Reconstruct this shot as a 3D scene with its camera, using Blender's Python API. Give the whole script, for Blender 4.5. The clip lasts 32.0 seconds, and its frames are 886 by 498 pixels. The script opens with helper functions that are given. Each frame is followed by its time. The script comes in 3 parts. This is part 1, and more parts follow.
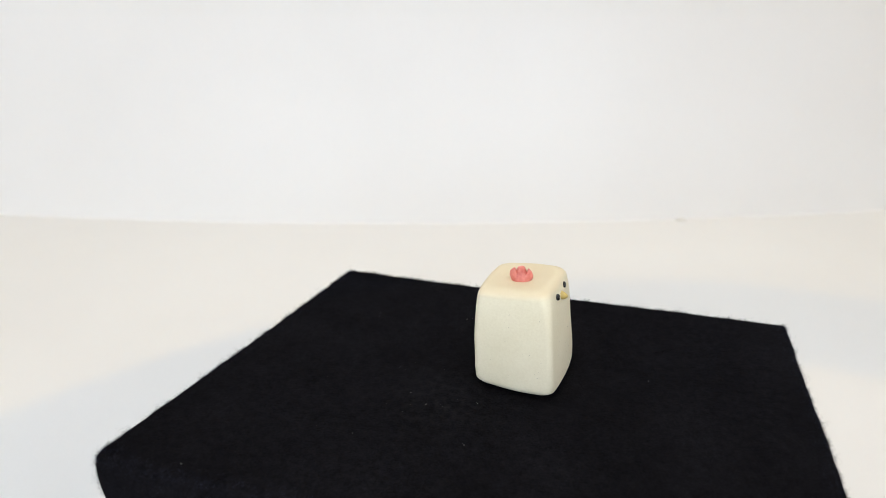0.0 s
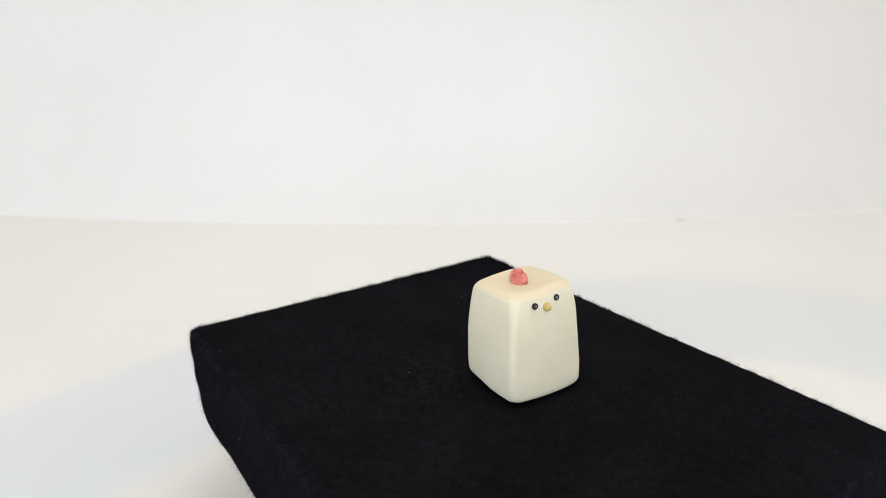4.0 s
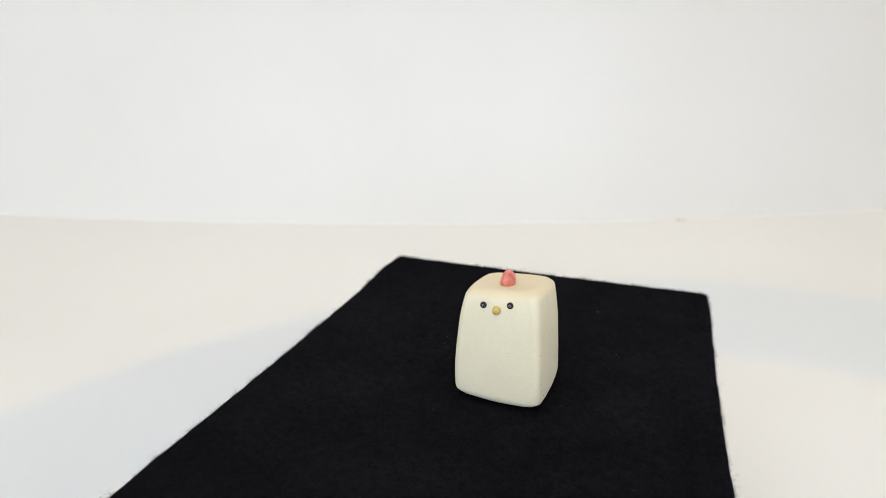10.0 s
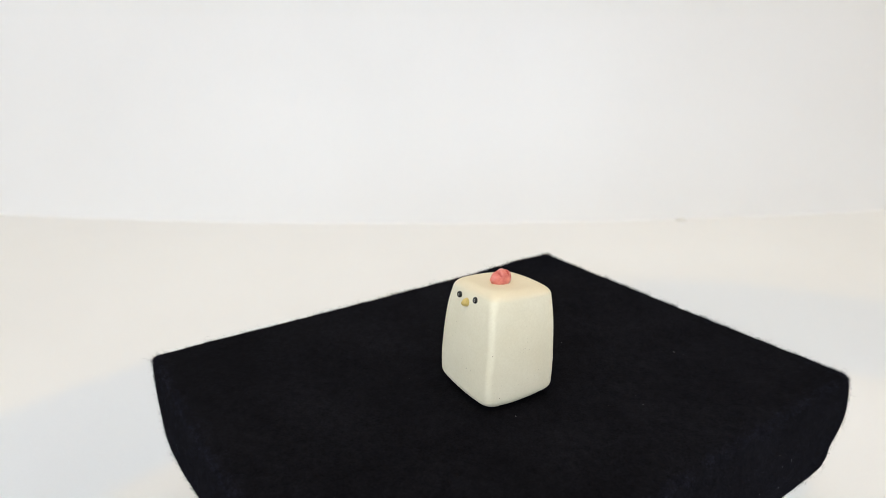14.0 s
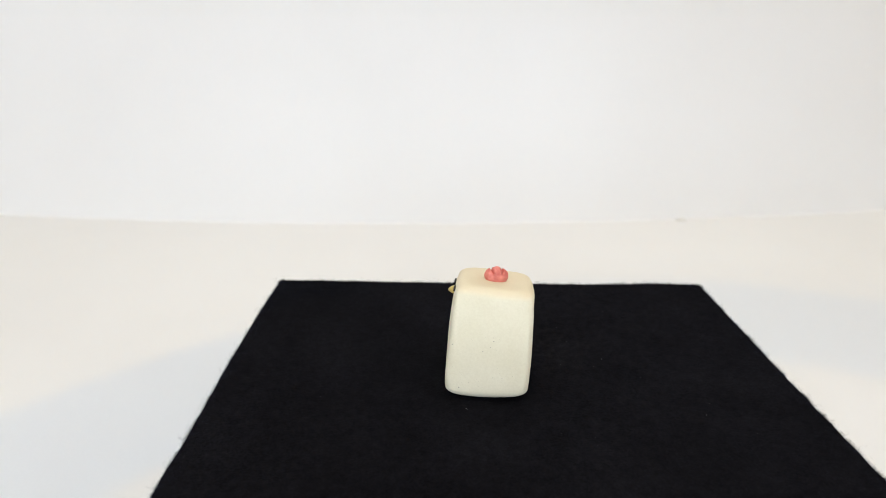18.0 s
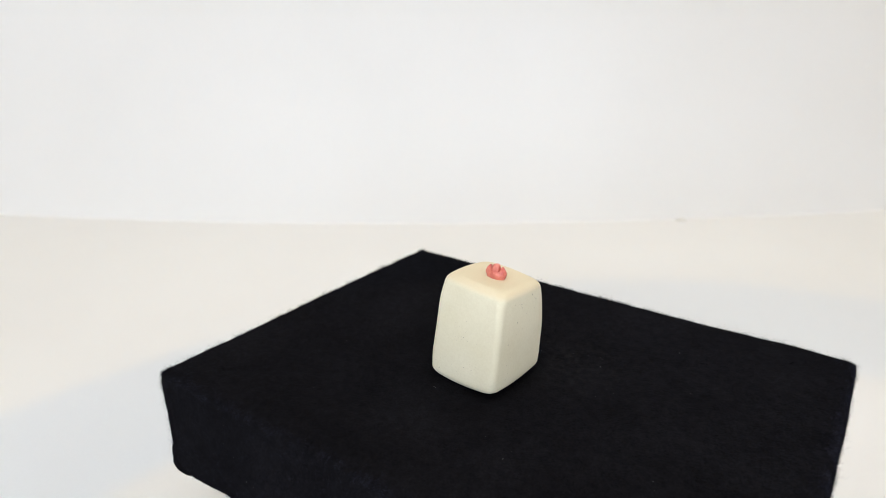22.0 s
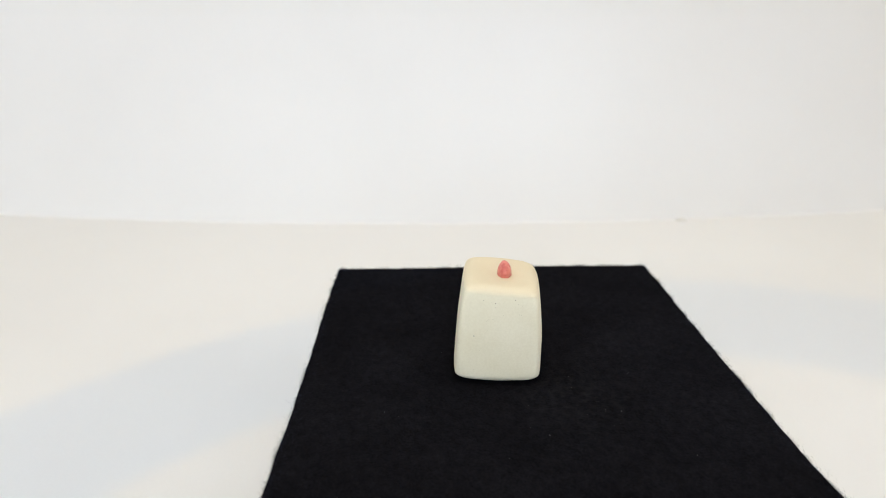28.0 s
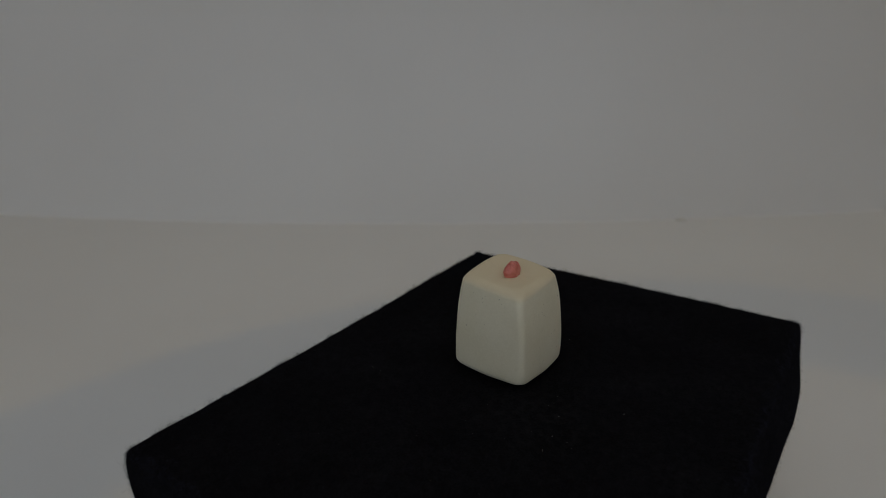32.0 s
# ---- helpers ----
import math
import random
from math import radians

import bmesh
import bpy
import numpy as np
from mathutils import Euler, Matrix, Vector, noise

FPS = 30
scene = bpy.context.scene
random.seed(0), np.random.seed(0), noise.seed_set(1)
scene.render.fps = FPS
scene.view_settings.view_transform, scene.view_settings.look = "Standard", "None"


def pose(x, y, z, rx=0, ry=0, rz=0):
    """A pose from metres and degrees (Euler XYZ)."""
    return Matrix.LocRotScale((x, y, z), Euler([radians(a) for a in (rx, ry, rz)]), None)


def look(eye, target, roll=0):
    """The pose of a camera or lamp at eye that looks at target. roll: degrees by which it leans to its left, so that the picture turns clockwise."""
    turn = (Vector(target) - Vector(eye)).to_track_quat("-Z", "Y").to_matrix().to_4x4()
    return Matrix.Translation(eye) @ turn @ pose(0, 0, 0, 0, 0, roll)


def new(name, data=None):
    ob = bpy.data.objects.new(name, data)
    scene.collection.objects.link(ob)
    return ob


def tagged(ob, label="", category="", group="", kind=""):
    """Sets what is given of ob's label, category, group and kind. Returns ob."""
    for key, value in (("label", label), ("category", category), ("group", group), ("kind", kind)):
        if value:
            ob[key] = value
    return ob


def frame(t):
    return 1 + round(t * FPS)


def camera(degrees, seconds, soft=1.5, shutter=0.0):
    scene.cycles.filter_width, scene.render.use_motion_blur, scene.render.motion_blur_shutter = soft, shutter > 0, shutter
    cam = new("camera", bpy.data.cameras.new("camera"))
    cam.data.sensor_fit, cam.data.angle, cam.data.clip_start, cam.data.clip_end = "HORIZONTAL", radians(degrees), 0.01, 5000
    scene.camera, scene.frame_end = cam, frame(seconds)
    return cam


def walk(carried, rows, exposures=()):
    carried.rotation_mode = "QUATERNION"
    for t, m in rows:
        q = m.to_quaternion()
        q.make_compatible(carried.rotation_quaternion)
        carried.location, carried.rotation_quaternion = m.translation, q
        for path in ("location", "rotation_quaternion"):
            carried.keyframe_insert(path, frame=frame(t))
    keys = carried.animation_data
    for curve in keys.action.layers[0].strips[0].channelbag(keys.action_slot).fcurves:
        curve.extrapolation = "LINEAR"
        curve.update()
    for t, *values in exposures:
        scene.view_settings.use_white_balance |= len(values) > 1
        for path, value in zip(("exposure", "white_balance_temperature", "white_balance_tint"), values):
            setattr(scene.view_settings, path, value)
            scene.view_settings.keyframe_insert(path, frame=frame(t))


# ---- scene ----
SECONDS = 32.0
S = 0.17            # metres per plan unit: distance from the lens to the turning axis
TABLE = 0.75        # height of the table top
SPIN = -8.885       # degrees per second, clockwise seen from above
TOP = 0.2245 * S    # height of the padded block where the ornament stands
RAISE = 0.15 * S    # height of the turntable under the block
EYE = Vector((-0.1119 * S, -S, TABLE + 0.976 * S))

# ---- camera ----
cam = camera(70.16, SECONDS, soft=0.65)
stand = Matrix.Translation(EYE) @ pose(0, 0, 0, 70.256, 0, 0)
walk(cam, [(0.0, stand), (SECONDS, stand)],
     exposures=[(0.0, 0.0, 6500, 10), (5.5, 0.0, 6500, 10), (7.0, -0.02, 6500, 9.5), (9.0, -0.04, 6500, 9), (11.0, -0.045, 6500, 9), (13.0, -0.02, 6500, 9.5), (16.0, 0.0, 6500, 10),
                (20.0, 0.01, 6500, 10), (25.0, 0.01, 6500, 10), (28.0, -0.03, 6500, 9.5), (31.0, -0.03, 6500, 9.5), (31.3, -0.46, 6500, 9.5), (31.6, -1.03, 6500, 9.5), (31.8, -1.5, 6500, 9.5), (32.0, -2.11, 6500, 9.5)])
cam.data.dof.use_dof = True             # focused just before the ornament, so that the card behind is soft
cam.data.dof.focus_distance, cam.data.dof.aperture_fstop = 0.180, 14.0

# ---- world and lights ----
world = bpy.data.worlds.new("room_air")
scene.world = world
world.use_nodes = True
world.node_tree.nodes["Background"].inputs[0].default_value = (0.9, 0.93, 1.0, 1)
world.node_tree.nodes["Background"].inputs[1].default_value = 0.02

LAMP = EYE + Vector((-2.404, -5.339, 11.0)) * S
lamp_data = bpy.data.lights.new("ceiling_bulb", "AREA")
lamp_data.shape, lamp_data.size = "DISK", 0.06
lamp_data.energy, lamp_data.color = 8.6, (1.0, 0.62, 0.10)
bulb = new("ceiling_bulb", lamp_data)
bulb.matrix_world = look(LAMP, (LAMP.x, LAMP.y, 0))
RING_GLOW = 2.85
# unseen soft fill lamp, added behind the lens to even out the light
back_fill_data = bpy.data.lights.new("back_fill", "AREA")
back_fill_data.shape, back_fill_data.size, back_fill_data.size_y = "RECTANGLE", 2.8, 1.5
back_fill_data.energy, back_fill_data.color = 38.6, (0.892, 1.0, 1.16)
back_fill_lamp = new("back_fill", back_fill_data)
back_fill_lamp.matrix_world = look((-0.75, -2.66, 1.55), (-0.75, 0.0, 1.55))
# unseen overhead fill, added to brighten the card lying on the table
overhead_data = bpy.data.lights.new("overhead_fill", "AREA")
overhead_data.shape, overhead_data.size = "SQUARE", 1.18
overhead_data.energy, overhead_data.color = 11.8, (0.955, 0.965, 0.905)
overhead_lamp = new("overhead_fill", overhead_data)
overhead_lamp.matrix_world = look((0.3, 0.1, 2.855), (0.3, 0.1, 0))


# ---- materials ----
def material(name, colour, rough=0.6, metal=0.0):
    m = bpy.data.materials.new(name)
    m.use_nodes = True
    b = m.node_tree.nodes["Principled BSDF"]
    b.inputs["Base Color"].default_value = (*colour, 1)
    b.inputs["Roughness"].default_value = rough
    b.inputs["Metallic"].default_value = metal
    return m, m.node_tree, b


def noise_node(tree, scale, detail=4.0, rough=0.55, source="Object"):
    co = tree.nodes.new("ShaderNodeTexCoord")
    n = tree.nodes.new("ShaderNodeTexNoise")
    n.inputs["Scale"].default_value = scale
    n.inputs["Detail"].default_value = detail
    n.inputs["Roughness"].default_value = rough
    tree.links.new(co.outputs[source], n.inputs["Vector"])
    return n


def ramp(tree, fac, stops):
    r = tree.nodes.new("ShaderNodeValToRGB")
    while len(r.color_ramp.elements) < len(stops):
        r.color_ramp.elements.new(0.5)
    for e, (p, c) in zip(r.color_ramp.elements, stops):
        e.position, e.color = p, (*c, 1)
    tree.links.new(fac, r.inputs[0])
    return r.outputs["Color"]


def mix(tree, fac, a, b, blend="MIX"):
    n = tree.nodes.new("ShaderNodeMix")
    n.data_type, n.blend_type = "RGBA", blend
    for value, socket in ((fac, n.inputs[0]), (a, n.inputs[6]), (b, n.inputs[7])):
        if hasattr(value, "is_linked"):
            tree.links.new(value, socket)
        elif isinstance(value, tuple):
            socket.default_value = (*value, 1)
        else:
            socket.default_value = value
    return n.outputs[2]


def bump(tree, b, height, strength, distance):
    n = tree.nodes.new("ShaderNodeBump")
    n.inputs["Strength"].default_value = strength
    n.inputs["Distance"].default_value = distance
    tree.links.new(height, n.inputs["Height"])
    tree.links.new(n.outputs["Normal"], b.inputs["Normal"])


def paper():
    m, t, b = material("white_card", (0.8, 0.8, 0.79), 0.75)
    big = noise_node(t, 5.0, 3)
    fine = noise_node(t, 900.0, 5)
    c = ramp(t, big.outputs["Fac"], [(0.3, (0.82, 0.82, 0.81)), (0.7, (0.85, 0.85, 0.84))])
    c = mix(t, 0.05, c, ramp(t, fine.outputs["Fac"], [(0.3, (0.6, 0.6, 0.59)), (0.7, (0.9, 0.9, 0.89))]))
    t.links.new(c, b.inputs["Base Color"])
    bump(t, b, fine.outputs["Fac"], 0.15, 0.0003)
    return m


def felt():
    m, t, b = material("black_felt", (0.006, 0.006, 0.008), 0.95)
    nap = noise_node(t, 1500.0, 6, 0.75)
    tuft = noise_node(t, 430.0, 4, 0.7)
    patch = noise_node(t, 38.0, 4, 0.6)
    base = ramp(t, nap.outputs["Fac"], [(0.30, (0.0046, 0.0046, 0.0054)), (0.72, (0.0132, 0.0132, 0.0160))])
    base = mix(t, 1.0, base, ramp(t, tuft.outputs["Fac"], [(0.35, (0.75, 0.75, 0.75)), (0.7, (1.2, 1.2, 1.2))]), "MULTIPLY")
    worn = ramp(t, patch.outputs["Fac"], [(0.35, (0.75, 0.75, 0.75)), (0.75, (1.2, 1.2, 1.22))])
    c = mix(t, 1.0, base, worn, "MULTIPLY")
    # a faint chalky rub mark beside where the ornament stands
    co = t.nodes.new("ShaderNodeTexCoord")
    dist = t.nodes.new("ShaderNodeVectorMath")
    dist.operation = "DISTANCE"
    dist.inputs[1].default_value = (-0.0187, -0.0145, TOP)
    t.links.new(co.outputs["Object"], dist.inputs[0])
    spot = ramp(t, dist.outputs["Value"], [(0.004, (1, 1, 1)), (0.026, (0, 0, 0))])
    dust = noise_node(t, 420.0, 6, 0.75)
    grain = ramp(t, dust.outputs["Fac"], [(0.48, (0, 0, 0)), (0.74, (1, 1, 1))])
    mask = mix(t, 1.0, spot, grain, "MULTIPLY")
    c = mix(t, mask, c, (0.017, 0.017, 0.0175))
    t.links.new(c, b.inputs["Base Color"])
    b.inputs["Specular IOR Level"].default_value = 0.0
    b.inputs["Sheen Weight"].default_value = 0.006
    b.inputs["Sheen Roughness"].default_value = 0.4
    b.inputs["Sheen Tint"].default_value = (0.7, 0.7, 1.0, 1)
    bump(t, b, nap.outputs["Fac"], 0.6, 0.0006)
    return m


def clay():
    m, t, b = material("cream_clay", (0.78, 0.74, 0.6), 0.68)
    blotch = noise_node(t, 70.0, 5)
    grain = noise_node(t, 1500.0, 4)
    c = ramp(t, blotch.outputs["Fac"], [(0.3, (0.805, 0.755, 0.555)), (0.7, (0.86, 0.815, 0.63))])
    c = mix(t, 0.08, c, ramp(t, grain.outputs["Fac"], [(0.3, (0.45, 0.4, 0.3)), (0.65, (0.9, 0.88, 0.78))]))
    t.links.new(c, b.inputs["Base Color"])
    # a tan tint over the sloping crown, blended in by height above the slope
    co = t.nodes.new("ShaderNodeTexCoord")
    dot = t.nodes.new("ShaderNodeVectorMath")
    dot.operation = "DOT_PRODUCT"
    dot.inputs[1].default_value = (-92.3, -77.1, 1000.0)     # height over the slope, in millimetres
    t.links.new(co.outputs["Object"], dot.inputs[0])
    level = t.nodes.new("ShaderNodeMapRange")
    level.inputs["From Min"].default_value = 31.0
    level.inputs["From Max"].default_value = 32.5
    wander = t.nodes.new("ShaderNodeMath")
    wander.operation = "MULTIPLY_ADD"
    t.links.new(blotch.outputs["Fac"], wander.inputs[0])
    wander.inputs[1].default_value = 1.2
    t.links.new(dot.outputs["Value"], wander.inputs[2])
    t.links.new(wander.outputs[0], level.inputs["Value"])
    t.links.new(mix(t, level.outputs[0], c, mix(t, 0.64, c, (0.725, 0.61, 0.415))), b.inputs["Base Color"])
    b.inputs["Specular IOR Level"].default_value = 0.22
    h = noise_node(t, 520.0, 5, 0.65)
    both = t.nodes.new("ShaderNodeMath")
    both.operation = "MULTIPLY_ADD"
    t.links.new(grain.outputs["Fac"], both.inputs[0])
    both.inputs[1].default_value = 0.35
    t.links.new(h.outputs["Fac"], both.inputs[2])
    bump(t, b, both.outputs[0], 0.13, 0.0006)
    return m


def pink_clay():
    m, t, b = material("coral_clay", (0.7, 0.2, 0.17), 0.3)
    blotch = noise_node(t, 480.0, 4)
    c = ramp(t, blotch.outputs["Fac"], [(0.3, (0.56, 0.12, 0.095)), (0.7, (0.82, 0.30, 0.24))])
    t.links.new(c, b.inputs["Base Color"])
    bump(t, b, blotch.outputs["Fac"], 0.5, 0.0004)
    return m


def ochre_clay():
    m, t, b = material("ochre_clay", (0.5, 0.36, 0.1), 0.45)
    blotch = noise_node(t, 900.0, 3)
    t.links.new(ramp(t, blotch.outputs["Fac"], [(0.3, (0.45, 0.33, 0.085)), (0.7, (0.62, 0.48, 0.16))]), b.inputs["Base Color"])
    return m


def plain(name, colour, rough, metal=0.0, spread=0.15, scale=60.0):
    m, t, b = material(name, colour, rough, metal)
    n = noise_node(t, scale)
    lo, hi = tuple(v * (1 - spread) for v in colour), tuple(min(1, v * (1 + spread)) for v in colour)
    t.links.new(ramp(t, n.outputs["Fac"], [(0.3, lo), (0.7, hi)]), b.inputs["Base Color"])
    return m


def fibre_wool(name, colour, spread):
    """Matt fibre, with no gloss at all."""
    m = plain(name, colour, 1.0, 0.0, spread, 600.0)
    m.node_tree.nodes["Principled BSDF"].inputs["Specular IOR Level"].default_value = 0.0
    return m


def glow(name, colour, power):
    m, t, b = material(name, (0.9, 0.9, 0.9), 0.5)
    b.inputs["Emission Color"].default_value = (*colour, 1)
    b.inputs["Emission Strength"].default_value = power
    return m


CARD, FELT, CLAY, PINK, OCHRE = paper(), felt(), clay(), pink_clay(), ochre_clay()
FIBRE = fibre_wool("black_fibre", (0.0096, 0.0096, 0.0118), 0.6)
# pale loose hairs, their tone raised further to stand in for lit sides
HAIR = fibre_wool("loose_hair", (0.019, 0.0195, 0.029), 0.7)
LINT = plain("pale_lint", (0.3, 0.3, 0.3), 0.8)
BEAD = plain("black_glass_bead", (0.005, 0.005, 0.005), 0.16)
BEAD_GLINT = plain("bead_glint_grey", (0.42, 0.41, 0.39), 0.35)
SPECK = plain("dark_speck", (0.26, 0.22, 0.155), 0.8)
PLASTIC = plain("dark_plastic", (0.03, 0.03, 0.03), 0.4)
DIFFUSER = glow("ring_diffuser", (0.902, 1.0, 1.14), RING_GLOW)
PAINT = plain("room_paint", (0.78, 0.78, 0.78), 0.8, 0, 0.05, 2.0)
# tint of the unseen east wall, set to bounce warm light onto the right
WARM_BOUNCE = plain("warm_bounce_tint", (0.78, 0.64, 0.49), 0.8, 0, 0.05, 2.0)
CEILING = plain("ceiling_paint", (0.82, 0.82, 0.82), 0.8, 0, 0.05, 2.0)
BOARDS = plain("floor_wood", (0.25, 0.22, 0.19), 0.5, 0, 0.25, 6.0)
WOOD = plain("table_wood", (0.4, 0.3, 0.2), 0.5, 0, 0.2, 12.0)
GREY = plain("grey_scrap", (0.76, 0.75, 0.70), 0.8)


# ---- mesh helpers ----
def mesh_object(name, verts, faces, mat, smooth=True):
    me = bpy.data.meshes.new(name)
    me.from_pydata([tuple(v) for v in verts], [], faces)
    me.update()
    me.materials.append(mat)
    if smooth:
        me.polygons.foreach_set("use_smooth", [True] * len(me.polygons))
    return new(name, me)


def part(name, verts, faces, mat, parent, label="", smooth=True):
    ob = mesh_object(name, verts, faces, mat, smooth)
    ob.parent = parent
    if label:
        tagged(ob, label)
    return ob


def slab(x0, x1, y0, y1, z0, z1, r=0.0):
    """A box with bevelled edges, as vertices and faces."""
    bm = bmesh.new()
    bmesh.ops.create_cube(bm, size=1.0)
    for v in bm.verts:
        v.co = Vector(((x0 + x1) / 2 + v.co.x * (x1 - x0), (y0 + y1) / 2 + v.co.y * (y1 - y0), (z0 + z1) / 2 + v.co.z * (z1 - z0)))
    if r:
        bmesh.ops.bevel(bm, geom=bm.edges[:], offset=r, segments=2, affect="EDGES", profile=0.5)
    bm.verts.index_update()
    out = [v.co.copy() for v in bm.verts], [[v.index for v in f.verts] for f in bm.faces]
    bm.free()
    return out


def lathe(profile, count, closed=False):
    """Turns (radius, height) pairs about z."""
    verts, faces, k = [], [], len(profile)
    for i in range(count):
        a = 2 * math.pi * i / count
        verts += [(r * math.cos(a), r * math.sin(a), z) for r, z in profile]
    for i in range(count):
        j = (i + 1) % count
        for p in range(k if closed else k - 1):
            q = (p + 1) % k
            faces.append((i * k + p, j * k + p, j * k + q, i * k + q))
    return verts, faces


def loft(rings, top=True, bottom=True):
    """Skins closed rings of equal length."""
    n, verts, faces = len(rings[0]), [], []
    for ring in rings:
        verts += ring
    for k in range(len(rings) - 1):
        for i in range(n):
            j = (i + 1) % n
            faces.append((k * n + i, k * n + j, (k + 1) * n + j, (k + 1) * n + i))
    if bottom:
        faces.append(tuple(range(n - 1, -1, -1)))
    if top:
        faces.append(tuple((len(rings) - 1) * n + i for i in range(n)))
    return verts, faces


# ---- the room, table and backdrop ----
def room():
    # the east side stands close, added as a warm reflector out of view
    x0, x1, y0, y1, h, w = -2.2, 1.3, -2.6, 1.9, 2.9, 0.12
    for name, args, mat in (("floor", (x0, x1, y0, y1, -0.1, 0), BOARDS), ("ceiling", (x0, x1, y0, y1, h, h + 0.1), CEILING),
                            ("wall_north", (x0, x1, y1, y1 + w, 0, h), PAINT),
                            ("bounce_wall_east", (x1, x1 + w, y0, y1, 0, h), WARM_BOUNCE), ("wall_west", (x0 - w, x0, y0, y1, 0, h), PAINT)):
        tagged(mesh_object(name, *slab(*args), mat, False), kind="structure")
    # the wall behind the lens, with an opening added for the unseen fill lamp
    wx0, wx1, wz0, wz1 = -2.17, 0.67, 0.78, 2.32
    verts, faces = [], []
    for args in ((x0, wx0, y0 - w, y0, 0, h), (wx1, x1, y0 - w, y0, 0, h), (wx0, wx1, y0 - w, y0, 0, wz0), (wx0, wx1, y0 - w, y0, wz1, h)):
        v, f = slab(*args)
        faces += [[i + len(verts) for i in q] for q in f]
        verts += v
    tagged(mesh_object("wall_south", verts, faces, PAINT, False), kind="structure")
    fill_gap = tagged(new("fill_gap_1"), kind="structure")
    fill_gap.location = (0, y0 - w, 0)
    for name, args in (("fill_gap_frame", (wx0, wx0 + 0.05, 0.0, 0.05, wz0, wz1)), ("fill_gap_frame", (wx1 - 0.05, wx1, 0.0, 0.05, wz0, wz1)),
                       ("fill_gap_frame", (wx0 + 0.05, wx1 - 0.05, 0.0, 0.05, wz0, wz0 + 0.05)), ("fill_gap_frame", (wx0 + 0.05, wx1 - 0.05, 0.0, 0.05, wz1 - 0.05, wz1)),
                       ("fill_gap_sill", (wx0, wx1, w + 0.002, w + 0.16, wz0 - 0.03, wz0 - 0.001))):
        part(name, *slab(*args, 0.004), CEILING, fill_gap)


def table():
    t = tagged(new("table"), "plain wooden table under the white backdrop card", "table")
    t.location = (0, 0.1, 0)
    part("tabletop", *slab(-0.8, 0.8, -0.31, 0.62, TABLE - 0.03, TABLE - 0.002, 0.003), WOOD, t)
    for x in (-0.74, 0.74):
        for y in (-0.26, 0.56):
            part("leg", *slab(x - 0.025, x + 0.025, y - 0.025, y + 0.025, 0, TABLE - 0.031, 0.003), WOOD, t)


def backdrop():
    """White card that lies on the table and rises behind in one tight curve; its foot bows a little forward in the middle."""
    foot, rise, r, thick = 2.10 * S, 0.60, 0.0012, 0.0018
    prof = [(-0.208, 0.0), (-0.12, 0.0), (0.0, 0.0), (0.12, 0.0), (foot - 0.05, 0.0), (foot - r, 0.0)]
    prof += [(foot - r + r * math.sin(a), r - r * math.cos(a)) for a in [math.pi / 2 * k / 8 for k in range(1, 9)]]
    prof += [(foot + 0.004 * k, r + (rise - r) * k / 8) for k in range(1, 9)]
    xs = [-0.76 + 1.52 * i / 56 for i in range(57)]
    verts, faces, k = [], [], len(prof)
    for side in (0, 1):
        for x in xs:
            bow = 0.206 * (x + 0.06) ** 2
            for y, z in prof:
                f = max(0.0, min(1.0, y / foot))
                ny, nz = (0, -thick) if z < 0.0001 else ((thick, 0) if z > r else (thick * 0.7, -thick * 0.7))
                verts.append((x, y + f * bow + side * ny, TABLE + z + side * nz))
    m = len(xs) * k
    for i in range(len(xs) - 1):
        for j in range(k - 1):
            a, b, c, d = i * k + j, (i + 1) * k + j, (i + 1) * k + j + 1, i * k + j + 1
            faces += [(a, b, c, d), (m + d, m + c, m + b, m + a)]
    for i in range(len(xs) - 1):
        for j in (0, k - 1):
            faces.append((i * k + j, (i + 1) * k + j, m + (i + 1) * k + j, m + i * k + j))
    for i in (0, len(xs) - 1):
        for j in range(k - 1):
            faces.append((i * k + j, i * k + j + 1, m + i * k + j + 1, m + i * k + j))
    tagged(mesh_object("backdrop", verts, faces, CARD), "white card sweep curving up behind the display block", "backdrop", kind="structure")


def scrap():
    """A small grey crumb at the foot of the backdrop."""
    rng = random.Random(5)
    rings = []
    for z, r in ((0.0, 1.0), (0.2, 0.97), (0.45, 0.8), (0.6, 0.45)):
        rings.append([(0.0052 * r * math.cos(a) * rng.uniform(0.85, 1.15), 0.0016 * r * math.sin(a) * rng.uniform(0.85, 1.15), 0.0034 * z)
                      for a in [2 * math.pi * i / 14 for i in range(14)]])
    ob = tagged(mesh_object("paper_scrap", *loft(rings), GREY), "tiny grey scrap lying at the foot of the white card", "scrap")
    ob.location = (0.1920, 0.3655, TABLE + 0.0003)


